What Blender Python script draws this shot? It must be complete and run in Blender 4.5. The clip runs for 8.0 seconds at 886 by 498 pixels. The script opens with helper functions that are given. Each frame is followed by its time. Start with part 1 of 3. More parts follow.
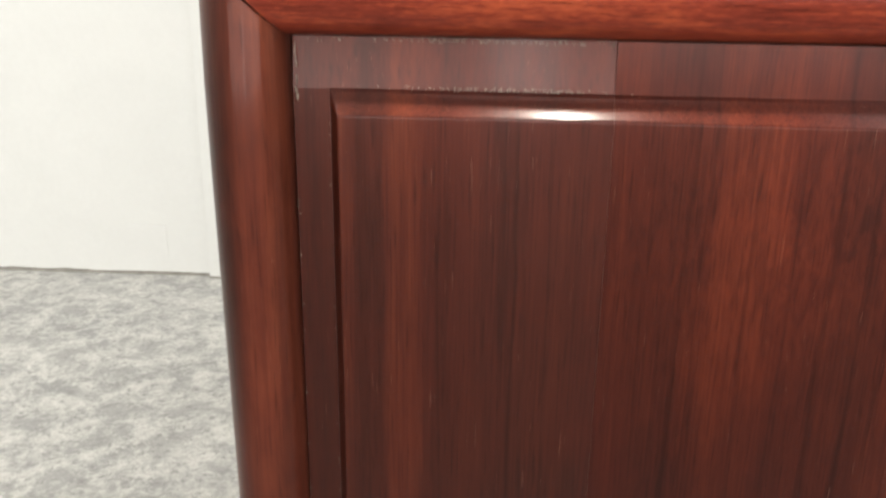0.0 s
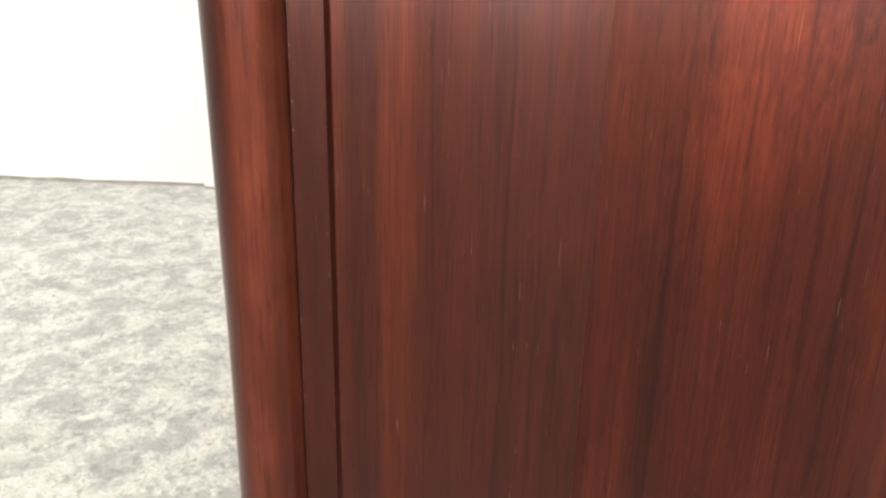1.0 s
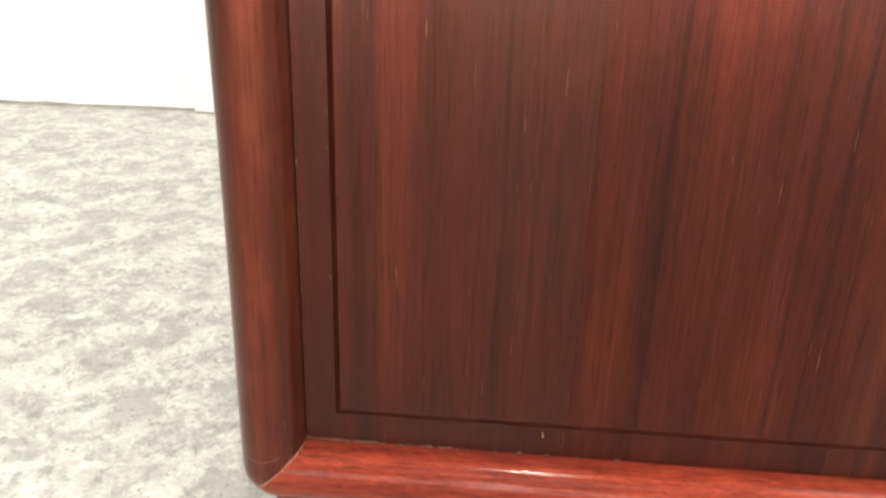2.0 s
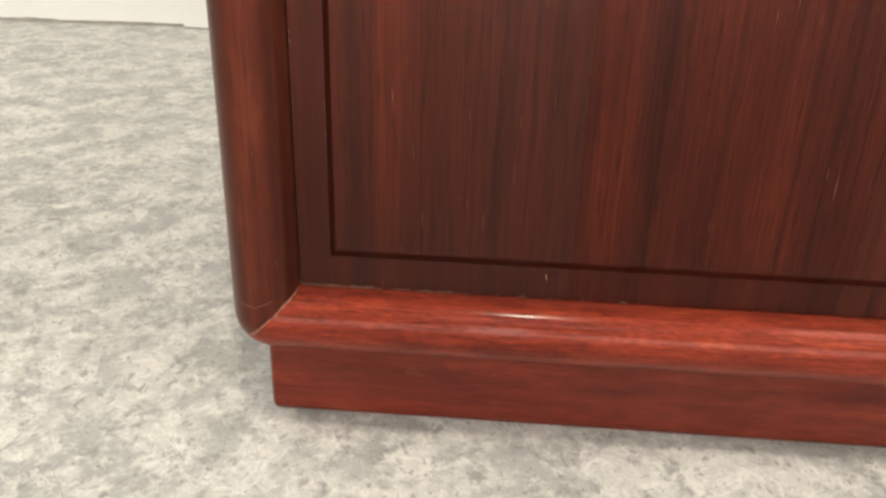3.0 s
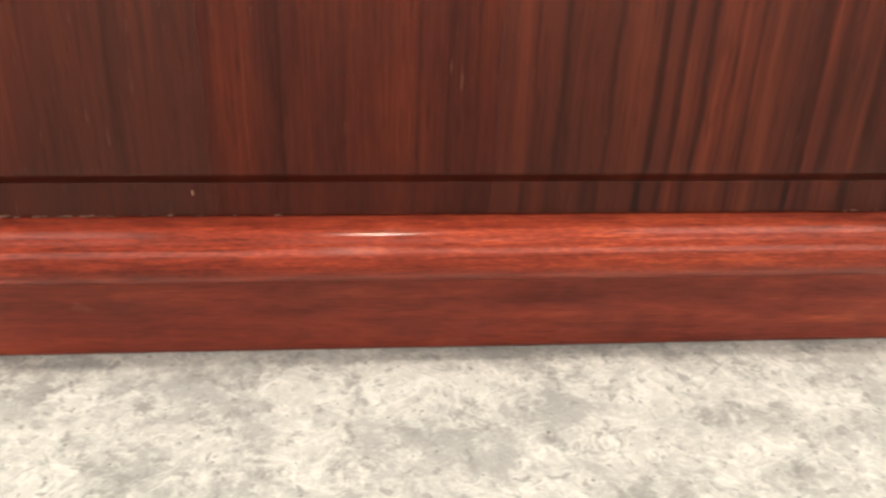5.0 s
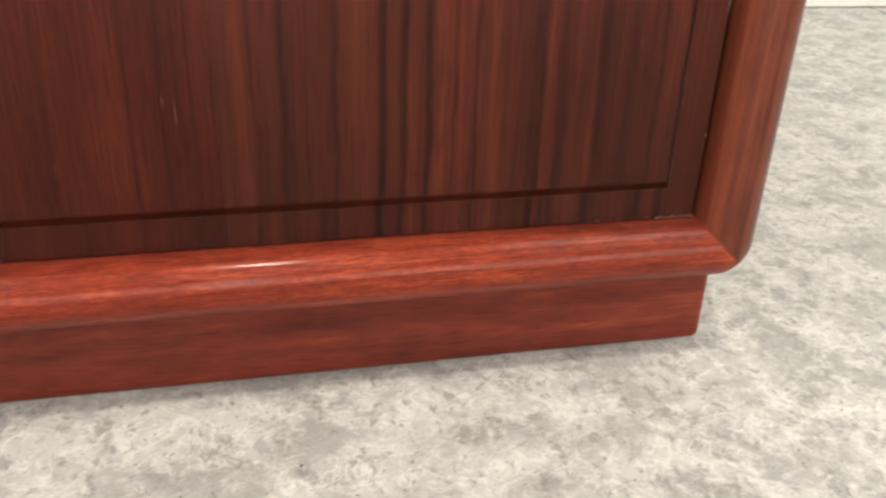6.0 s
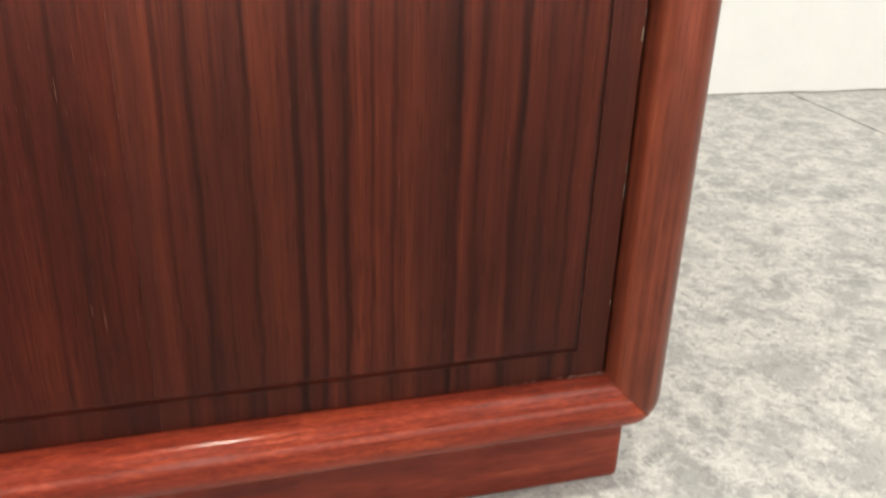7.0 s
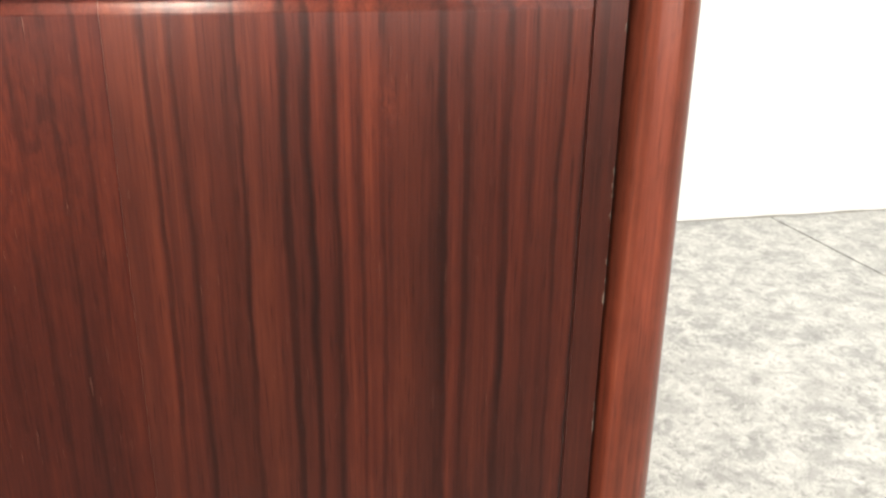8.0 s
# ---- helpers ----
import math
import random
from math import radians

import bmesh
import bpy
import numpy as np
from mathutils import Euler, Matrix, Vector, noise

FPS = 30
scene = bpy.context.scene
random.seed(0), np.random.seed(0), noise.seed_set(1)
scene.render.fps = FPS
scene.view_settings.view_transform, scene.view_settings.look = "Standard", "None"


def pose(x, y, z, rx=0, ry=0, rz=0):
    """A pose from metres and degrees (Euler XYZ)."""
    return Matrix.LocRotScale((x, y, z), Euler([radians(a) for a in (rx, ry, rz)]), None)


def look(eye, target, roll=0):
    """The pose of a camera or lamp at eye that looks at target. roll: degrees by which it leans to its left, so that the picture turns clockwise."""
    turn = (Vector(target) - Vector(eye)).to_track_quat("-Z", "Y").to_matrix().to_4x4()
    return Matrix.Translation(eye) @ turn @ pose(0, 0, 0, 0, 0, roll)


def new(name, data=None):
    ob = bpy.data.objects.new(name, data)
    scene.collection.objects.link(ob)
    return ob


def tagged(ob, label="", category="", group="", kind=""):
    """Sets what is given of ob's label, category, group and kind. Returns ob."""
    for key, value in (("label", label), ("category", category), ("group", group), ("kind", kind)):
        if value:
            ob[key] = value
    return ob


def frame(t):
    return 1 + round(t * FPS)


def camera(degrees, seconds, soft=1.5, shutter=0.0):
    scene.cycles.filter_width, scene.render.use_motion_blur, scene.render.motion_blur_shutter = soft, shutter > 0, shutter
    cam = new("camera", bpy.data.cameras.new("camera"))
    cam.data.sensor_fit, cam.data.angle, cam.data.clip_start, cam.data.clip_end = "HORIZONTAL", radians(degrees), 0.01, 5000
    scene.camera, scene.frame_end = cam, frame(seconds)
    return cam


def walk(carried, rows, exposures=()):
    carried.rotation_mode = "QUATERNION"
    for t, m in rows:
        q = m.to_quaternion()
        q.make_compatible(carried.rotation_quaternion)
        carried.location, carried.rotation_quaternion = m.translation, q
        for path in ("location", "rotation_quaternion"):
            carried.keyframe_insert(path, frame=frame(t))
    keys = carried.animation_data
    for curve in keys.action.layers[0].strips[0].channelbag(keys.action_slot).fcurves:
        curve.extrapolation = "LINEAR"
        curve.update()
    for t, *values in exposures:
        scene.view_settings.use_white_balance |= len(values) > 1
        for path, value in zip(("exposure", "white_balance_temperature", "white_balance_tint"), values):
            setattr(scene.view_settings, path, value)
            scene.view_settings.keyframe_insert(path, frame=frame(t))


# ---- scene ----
cam = camera(53.8, 8.0, soft=2.5, shutter=0.3)
PATH = [
    (0, (0.09, -0.347, 0.475), (-0.065, 1.544, -0.157), 0.7),
    (0.5, (0.091, -0.351, 0.441), (-0.056, 1.523, -0.243), 0.9),
    (1, (0.093, -0.351, 0.407), (-0.056, 1.505, -0.322), 1.2),
    (1.5, (0.091, -0.354, 0.38), (-0.047, 1.488, -0.387), 1.5),
    (3, (0.091, -0.365, 0.291), (-0.018, 1.422, -0.602), 1.7),
    (3.5, (0.098, -0.368, 0.268), (0.004, 1.398, -0.665), 1.5),
    (4, (0.124, -0.369, 0.264), (0.079, 1.387, -0.693), 1.4),
    (4.5, (0.159, -0.367, 0.266), (0.213, 1.386, -0.696), 1.7),
    (5, (0.197, -0.366, 0.264), (0.365, 1.388, -0.681), 2.0),
    (5.2, (0.211, -0.366, 0.267), (0.428, 1.379, -0.686), 2.2),
    (6.3, (0.284, -0.365, 0.287), (0.725, 1.35, -0.643), 1.9),
    (6.5, (0.287, -0.366, 0.303), (0.752, 1.349, -0.614), 1.9),
    (7, (0.287, -0.364, 0.346), (0.784, 1.378, -0.501), 1.7),
    (7.5, (0.29, -0.371, 0.399), (0.794, 1.406, -0.369), 1.2),
    (8, (0.29, -0.379, 0.452), (0.793, 1.423, -0.254), 0.8),
]
EXPOSURES = [(0, -0.78, 6350, 10), (0.5, -0.57, 6350, 10), (1.0, -0.34, 6450, 10), (1.5, -0.18, 6500, 10), (3.0, -0.74, 6850, 10), (3.5, -0.96, 6900, 10), (4.0, -0.72, 6900, 10), (4.5, -0.54, 6900, 10),
             (5.2, -0.46, 6850, 10), (6.5, -0.84, 6650, 10), (7.0, -0.76, 6550, 10), (7.5, -0.55, 6500, 10), (8, -0.36, 6450, 10)]
walk(cam, [(t, look(eye, target, roll)) for t, eye, target, roll in PATH], EXPOSURES)

# ---- world and lights ----
CEIL = 2.8
# Ceiling downlight over the cabinet's front: x, y, diameter, watts.
LAMPS = [(0.24, -0.80, 0.08, 62.0)]
# Unseen lamps added in the wall behind for the panel's glow, a narrow tall one between two broad low ones: left and
# right edge, foot and head, watts.
BACK_LIGHTS = [(-1.9, -0.12, 0.02, 1.1, 72.0), (-0.02, 0.28, 0.02, 1.6, 41.0), (0.38, 2.8, 0.02, 1.1, 110.0)]
world = bpy.data.worlds.new("world")
scene.world = world
world.use_nodes = True
world.node_tree.nodes["Background"].inputs[0].default_value = (0.75, 0.85, 1.0, 1)
world.node_tree.nodes["Background"].inputs[1].default_value = 0.6

for lx, ly, size, watts in LAMPS:
    data = bpy.data.lights.new("downlight", "AREA")
    data.shape, data.size, data.energy, data.color = "DISK", size, watts, (1.0, 0.93, 0.80)
    new("downlight", data).matrix_world = pose(lx, ly, CEIL - 0.012)
# Large square ceiling panels further off: x, y, side, watts.
PANELS = [(-1.2, -0.75, 1.2, 46.0), (1.75, -0.75, 1.2, 62.0), (-1.4, -2.75, 1.2, 32.0), (0.35, -2.75, 1.2, 32.0), (2.1, -2.75, 1.2, 32.0)]
for lx, ly, size, watts in PANELS:
    data = bpy.data.lights.new("panel_light", "AREA")
    data.shape, data.size, data.energy, data.color = "SQUARE", size, watts, (1.0, 0.985, 0.96)
    new("panel_light", data).matrix_world = pose(lx, ly, CEIL - 0.012)
# Added area lamps behind the camera that give the wood its sheen.
for wx0, wx1, wz0, wz1, watts in BACK_LIGHTS:
    data = bpy.data.lights.new("unseen_back_light", "AREA")
    data.shape, data.size, data.size_y, data.energy, data.color = "RECTANGLE", wx1 - wx0 - 0.03, wz1 - wz0 - 0.03, watts, (1.0, 0.975, 0.90)
    new("unseen_back_light", data).matrix_world = pose((wx0 + wx1) / 2, -3.68, (wz0 + wz1) / 2, 90, 0, 0)


# ---- materials ----
class Nodes:
    """A small wrapper to write node trees briefly."""

    def __init__(self, name):
        self.mat = bpy.data.materials.new(name)
        self.mat.use_nodes = True
        self.tree = self.mat.node_tree
        self.bsdf = self.tree.nodes["Principled BSDF"]

    def add(self, kind, *links):
        node = self.tree.nodes.new(kind)
        for socket, source in links:
            if isinstance(source, bpy.types.NodeSocket):
                self.tree.links.new(source, node.inputs[socket])
            else:
                node.inputs[socket].default_value = source
        return node

    def coords(self, scale, upright=True, loc=(0, 0, 0)):
        tc = self.add("ShaderNodeTexCoord")
        scale = scale if upright else scale[::-1]
        return self.add("ShaderNodeMapping", ("Vector", tc.outputs["Object"]), ("Scale", scale), ("Location", loc)).outputs[0]

    def noise(self, vector, detail=4.0, rough=0.55, distortion=0.0, scale=1.0):
        return self.add("ShaderNodeTexNoise", ("Vector", vector), ("Scale", scale), ("Detail", detail), ("Roughness", rough), ("Distortion", distortion)).outputs[0]

    def ramp(self, fac, stops, interpolation="LINEAR"):
        node = self.add("ShaderNodeValToRGB", ("Fac", fac))
        ramp = node.color_ramp
        ramp.interpolation = interpolation
        while len(ramp.elements) < len(stops):
            ramp.elements.new(0.5)
        for element, (at, colour) in zip(ramp.elements, stops):
            element.position = at
            element.color = (*colour, 1) if isinstance(colour, tuple) else (colour, colour, colour, 1)
        return node.outputs[0]

    def mix(self, fac, a, b, blend="MIX"):
        node = self.add("ShaderNodeMix")
        node.data_type, node.blend_type = "RGBA", blend
        for socket, source in ((node.inputs[0], fac), (node.inputs[6], a), (node.inputs[7], b)):
            if isinstance(source, bpy.types.NodeSocket):
                self.tree.links.new(source, socket)
            else:
                socket.default_value = (*source, 1) if isinstance(source, tuple) else source
        return node.outputs[2]

    def math(self, op, a, b=0.0, c=0.0):
        node = self.add("ShaderNodeMath", (0, a), (1, b), (2, c))
        node.operation = op
        return node.outputs[0]

    def bump(self, height, strength, distance):
        node = self.add("ShaderNodeBump", ("Height", height), ("Strength", strength), ("Distance", distance))
        self.tree.links.new(node.outputs[0], self.bsdf.inputs["Normal"])

    def out(self, socket, source):
        if isinstance(source, bpy.types.NodeSocket):
            self.tree.links.new(source, self.bsdf.inputs[socket])
        else:
            self.bsdf.inputs[socket].default_value = source


def wood(name, dark, mid, light, upright=True, pores=0.3, figure=0.5, band=90.0, run=2.2, streaks=(), tones=(), stripe=0.2, lined=1.0, knot=None, seed=0.0, rough=0.35, fine=0.16, coat=0.45, gloss=0.14, ripple=(75, 34), sunken=0.45, flame=None, spec=0.5, across=0.0, sheen=3.0):
    """Lacquered rosewood: bands, fibres, cross figure, fine pale pores and dark streaks. run: how quickly the grain changes along its length."""
    n = Nodes(name)
    rot = upright
    tc = n.add("ShaderNodeTexCoord")
    xyz = n.add("ShaderNodeSeparateXYZ", ("Vector", tc.outputs["Object"]))
    bands = n.noise(n.coords((band, band, run), rot, (seed, seed, 0)), 5, 0.55, 0.25)
    lines = n.noise(n.coords((band * 3.6, band * 3.6, run * 1.6), rot, (seed + 5, seed, 2)), 3, 0.6, 0.2)
    fibre = n.noise(n.coords((1000, 1000, 9 * run), rot, (0, seed, seed)), 3, 0.6)
    fig = n.noise(n.coords((ripple[0], ripple[0], ripple[1]), rot, (seed, 2, 0)), 4, 0.6, 0.8)
    broad = n.noise(n.coords((14, 14, 5), rot, (3 + seed, 0, 0)), 4, 0.6)
    mixed = n.math("MULTIPLY_ADD", bands, 0.66 - fine, n.math("MULTIPLY", fibre, fine))
    mixed = n.math("ADD", mixed, n.math("MULTIPLY", broad, 0.34))
    mixed = n.math("ADD", mixed, n.math("MULTIPLY", n.math("SUBTRACT", fig, 0.5), 0.5 * figure))
    zone = n.ramp(n.noise(n.coords((30, 30, 3), rot, (seed, 3, 8)), 3), [(0.38, 0.05 * lined), (0.66, 0.34 * lined)])
    mixed = n.math("ADD", mixed, n.math("MULTIPLY", n.math("SUBTRACT", lines, 0.5), zone))
    if streaks:
        # Places across the board, with the lines' slow wander and ragged edges.
        wander = n.noise(n.coords((24, 24, 8), rot, (seed, 5, 0)), 4, 0.6)
        u = n.math("MULTIPLY_ADD", n.math("SUBTRACT", wander, 0.5), 0.010, xyz.outputs[0])
        ragged = n.noise(n.coords((500, 500, 14), rot, (seed, 8, 1)), 3, 0.6)
        u = n.math("MULTIPLY_ADD", n.math("SUBTRACT", ragged, 0.5), 0.0016, u)
        lo, hi = tones[0][0] - 0.02, tones[-1][0] + 0.02
        tone = n.ramp(n.math("DIVIDE", n.math("SUBTRACT", u, lo), hi - lo), [((at - lo) / (hi - lo), 0.5 + 0.5 * value) for at, value in tones])
        mixed = n.math("ADD", mixed, n.math("MULTIPLY", n.math("SUBTRACT", tone, 0.5), stripe))
    col = n.ramp(mixed, [(0.34, dark), (0.52, mid), (0.71, light)])
    browner = n.ramp(n.noise(n.coords((22, 22, 3), rot, (seed, 1, 6)), 3), [(0.38, 0.0), (0.62, 1.0)])
    col = n.mix(browner, col, n.mix(1.0, col, (0.95, 1.06, 1.07), "MULTIPLY"))
    if flame:
        ax = n.math("DIVIDE", n.math("SUBTRACT", xyz.outputs[0], flame[0]), flame[2])
        az = n.math("DIVIDE", n.math("SUBTRACT", xyz.outputs[2], flame[1]), flame[3])
        near = n.math("EXPONENT", n.math("MULTIPLY", n.math("ADD", n.math("MULTIPLY", ax, ax), n.math("MULTIPLY", az, az)), -1.0))
        lick = n.ramp(n.noise(n.coords((210, 210, 60), rot, (seed, 7, 0)), 5, 0.62, 0.6), [(0.40, 0.0), (0.64, 1.0)])
        col = n.mix(n.math("MULTIPLY", n.math("MULTIPLY", near, 0.4), lick), col, tuple(1.35 * c for c in light))
    vein = tuple(0.6 * c for c in dark)
    if streaks:
        if knot:
            away = n.math("DIVIDE", n.math("SUBTRACT", xyz.outputs[0], knot[0]), 0.007)
            up = n.math("DIVIDE", n.math("SUBTRACT", xyz.outputs[2], knot[1]), 0.013)
            near = n.math("EXPONENT", n.math("MULTIPLY", n.math("ADD", n.math("MULTIPLY", away, away), n.math("MULTIPLY", up, up)), -1.0))
            u = n.math("ADD", u, n.math("MULTIPLY", n.math("MULTIPLY", near, away), -0.004))
            ring = n.noise(n.coords((260, 260, 130), rot, (seed, 3, 3)), 3, 0.6, 1.5)
            col = n.mix(n.math("MULTIPLY", near, n.ramp(ring, [(0.45, 0.0), (0.6, 0.4)])), col, light)
        lo, hi = streaks[0][0] - 0.02, streaks[-1][0] + 0.02
        fac = n.math("DIVIDE", n.math("SUBTRACT", u, lo), hi - lo)
        for third, shift in ((streaks[0::3], 9), (streaks[1::3], 17), (streaks[2::3], 26)):
            stops = [(0.0, 0.0)]
            for at, width, depth in third:
                c, w = (at - lo) / (hi - lo), width / (hi - lo)
                stops += [(c - w, 0.0), (c - 0.3 * w, depth), (c + 0.15 * w, depth), (c + 0.5 * w, 0.0)]
            fade = n.ramp(n.noise(n.coords((60, 60, 6), rot, (0, shift, seed)), 3), [(0.34, 0.4), (0.58, 1.0)])
            col = n.mix(n.math("MULTIPLY", n.ramp(fac, stops), fade), col, vein)
    pore = n.noise(n.coords((2500, 2500, 42), rot, (seed, 0, 4)), 2, 0.5)
    patchy = n.ramp(n.noise(n.coords((25, 25, 14), rot, (seed, 1, 1)), 2), [(0.40, 0.0), (0.60, 1.0)])
    speck = n.math("MULTIPLY", n.ramp(pore, [(0.70, 0.0), (0.78, 1.0)]), patchy)
    col = n.mix(n.math("MULTIPLY", speck, pores), col, (0.45, 0.25, 0.17))
    sunk = n.noise(n.coords((900, 900, 40), rot, (seed + 2, 0, 4)), 2, 0.5)
    col = n.mix(n.ramp(sunk, [(0.58, 0.0), (0.70, sunken)]), col, vein)
    n.out("Base Color", col)
    n.out("Roughness", n.ramp(n.math("ADD", n.math("MULTIPLY", fibre, 0.6), n.math("MULTIPLY", broad, 0.4)), [(0.3, rough - 0.06), (0.7, rough + 0.08)]))
    # Lacquer over the wood, with the faint swell that brushing and open grain leave in it.
    n.out("Coat Weight", coat)
    n.out("Coat IOR", 1.45)
    n.out("Coat Roughness", n.ramp(n.noise(n.coords((40, 40, 12), rot, (seed, 4, 4)), 4, 0.6), [(0.3, gloss - 0.03), (0.7, gloss + 0.04)]))
    swell = n.math("ADD", n.math("MULTIPLY", n.noise(n.coords((700, 700, 10), rot, (seed, 6, 0)), 2, 0.5), 0.4), n.noise(n.coords((30, 30, 9), rot, (seed, 6, 3)), 2, 0.5))
    n.out("Coat Normal", n.add("ShaderNodeBump", ("Height", swell), ("Strength", 0.10), ("Distance", 0.0006)).outputs[0])
    n.out("Specular IOR Level", spec)
    if across:
        n.out("Anisotropic", across)
        n.out("Tangent", n.add("ShaderNodeCombineXYZ", (0, 1.0)).outputs[0])
    # The fibres' own sheen takes the wood's colour.
    n.out("Specular Tint", n.mix(1.0, col, (sheen, sheen, sheen), "MULTIPLY"))
    n.bump(n.math("ADD", n.math("MULTIPLY", fibre, 0.6), n.math("MULTIPLY", fig, 0.6)), 0.22, 0.0006)
    return n.mat


# Dark streaks of each board: place across, width, depth.  Tones: place across and lightness of the broader stripes.
STREAKS = [(0.2690, 0.0022, 0.5), (0.2800, 0.0022, 0.6), (0.2905, 0.0014, 0.35), (0.2985, 0.0050, 0.45), (0.3040, 0.0018, 0.8), (0.3140, 0.0012, 0.3), (0.3235, 0.0036, 1.0), (0.3332, 0.0032, 1.0), (0.3445, 0.0022, 0.65),
           (0.3555, 0.0018, 0.5), (0.3660, 0.0016, 0.5), (0.3790, 0.0014, 0.35), (0.3952, 0.0040, 1.0), (0.4058, 0.0030, 0.6), (0.4236, 0.0040, 1.0), (0.4360, 0.0016, 0.35), (0.4515, 0.0022, 0.7), (0.4635, 0.0026, 0.9)]
VEINS_FINE = [(0.0300, 0.006, 0.35), (0.0365, 0.003, 0.2), (0.0600, 0.0014, 0.35), (0.0820, 0.0014, 0.3), (0.0920, 0.0016, 0.5), (0.1060, 0.0012, 0.3)]
VEINS_RED = [(0.1450, 0.0012, 0.3), (0.1600, 0.0018, 0.5), (0.1670, 0.0014, 0.4), (0.1870, 0.0014, 0.35), (0.2030, 0.0016, 0.3), (0.2190, 0.0024, 0.4), (0.2330, 0.0020, 0.4), (0.2440, 0.0020, 0.4)]
TONES_FINE = [(0.000, -0.4), (0.016, -0.4), (0.0215, 0.25), (0.026, -0.7), (0.037, -0.7), (0.041, 0.4), (0.047, 0.65), (0.055, 0.1), (0.062, -0.2), (0.083, 0.1), (0.096, -0.25), (0.109, 0.05), (0.119, -0.35), (0.128, -0.1)]
TONES_RED = [(0.128, 0.2), (0.140, 0.2), (0.150, 0.0), (0.158, -0.5), (0.166, -0.3), (0.172, 0.4), (0.195, 0.35), (0.210, 0.2), (0.222, -0.3), (0.240, -0.5), (0.2535, -0.2)]
TONES_STREAKED = [(0.2535, -0.2), (0.260, 0.5), (0.265, 0.5), (0.269, -0.6), (0.275, 0.2), (0.280, -0.4), (0.288, 0.3), (0.294, -0.2), (0.304, -0.7), (0.306, 0.3), (0.313, 0.6), (0.320, 0.2), (0.329, 0.2), (0.339, 0.0), (0.344, -0.5),
                  (0.350, 0.8), (0.355, -0.1), (0.361, 0.5), (0.366, -0.1), (0.374, 0.3), (0.384, 0.0), (0.399, -0.1), (0.406, -0.5), (0.411, 0.5), (0.418, 0.4), (0.428, -0.1), (0.440, -0.2), (0.451, -0.4), (0.456, 0.0), (0.470, -0.5)]
M_BOARD = {
    "fine": wood("fine_grained_rosewood", (0.0108, 0.0022, 0.0013), (0.0206, 0.0035, 0.0018), (0.0378, 0.0068, 0.0029), lined=0.8, fine=0.3, pores=0.24, figure=0.2, band=55, streaks=VEINS_FINE, tones=TONES_FINE, stripe=0.15, seed=1.0, rough=0.35, coat=0.34, gloss=0.16, spec=0.4, across=0.6, sheen=44.0),
    "red": wood("red_figured_rosewood", (0.0101, 0.0018, 0.0012), (0.0206, 0.0033, 0.0017), (0.0428, 0.0070, 0.0029), lined=0.8, fine=0.3, pores=0.2, figure=0.3, band=55, ripple=(230, 70), streaks=VEINS_RED, tones=TONES_RED, stripe=0.10, flame=(0.20, 0.365, 0.05, 0.055), seed=4.0, rough=0.35, coat=0.25, gloss=0.18, spec=0.4, across=0.6, sheen=42.0),
    "streaked": wood("streaked_rosewood", (0.0105, 0.0023, 0.0015), (0.0239, 0.0044, 0.0024), (0.0496, 0.0092, 0.0043), pores=0.12, figure=0.22, band=90, ripple=(150, 30), streaks=STREAKS, tones=TONES_STREAKED, stripe=0.24, knot=(0.366, 0.374), seed=7.0, rough=0.35, coat=0.25, gloss=0.18, spec=0.4, across=0.6, sheen=39.0),
}
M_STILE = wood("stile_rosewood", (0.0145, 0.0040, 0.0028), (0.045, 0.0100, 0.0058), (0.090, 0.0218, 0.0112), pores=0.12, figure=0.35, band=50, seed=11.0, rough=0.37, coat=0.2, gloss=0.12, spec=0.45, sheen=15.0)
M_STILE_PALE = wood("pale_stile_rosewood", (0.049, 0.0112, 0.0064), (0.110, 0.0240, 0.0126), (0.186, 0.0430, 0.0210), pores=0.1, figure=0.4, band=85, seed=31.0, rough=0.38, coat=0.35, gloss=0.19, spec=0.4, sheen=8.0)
M_RAIL = wood("rail_rosewood", (0.054, 0.0084, 0.0052), (0.138, 0.0203, 0.0108), (0.296, 0.0540, 0.0205), upright=False, pores=0.1, figure=0.3, band=210, run=24, seed=14.0, rough=0.45, fine=0.35, coat=0.2, gloss=0.13, sunken=0.6, spec=0.45, sheen=5.0)
M_PLINTH = wood("plinth_rosewood", (0.052, 0.0084, 0.0054), (0.106, 0.0166, 0.0094), (0.212, 0.0420, 0.0180), upright=False, pores=0.1, figure=0.45, band=80, run=8, seed=17.0, rough=0.42, fine=0.25, coat=0.35, gloss=0.24, sunken=0.45, spec=0.4, sheen=4.5)


def plain(name, colour, rough, scale=30.0, spread=0.08, bump=0.0):
    n = Nodes(name)
    a = n.noise(n.coords((scale,) * 3), 5, 0.6)
    b = n.noise(n.coords((scale * 9,) * 3), 3)
    v = n.math("ADD", n.math("MULTIPLY", a, 0.6), n.math("MULTIPLY", b, 0.4))
    lo, hi = tuple(c * (1 - spread) for c in colour), tuple(min(1, c * (1 + spread)) for c in colour)
    n.out("Base Color", n.ramp(v, [(0.3, lo), (0.7, hi)]))
    n.out("Roughness", rough)
    if bump:
        n.bump(v, 0.3, bump)
    return n.mat


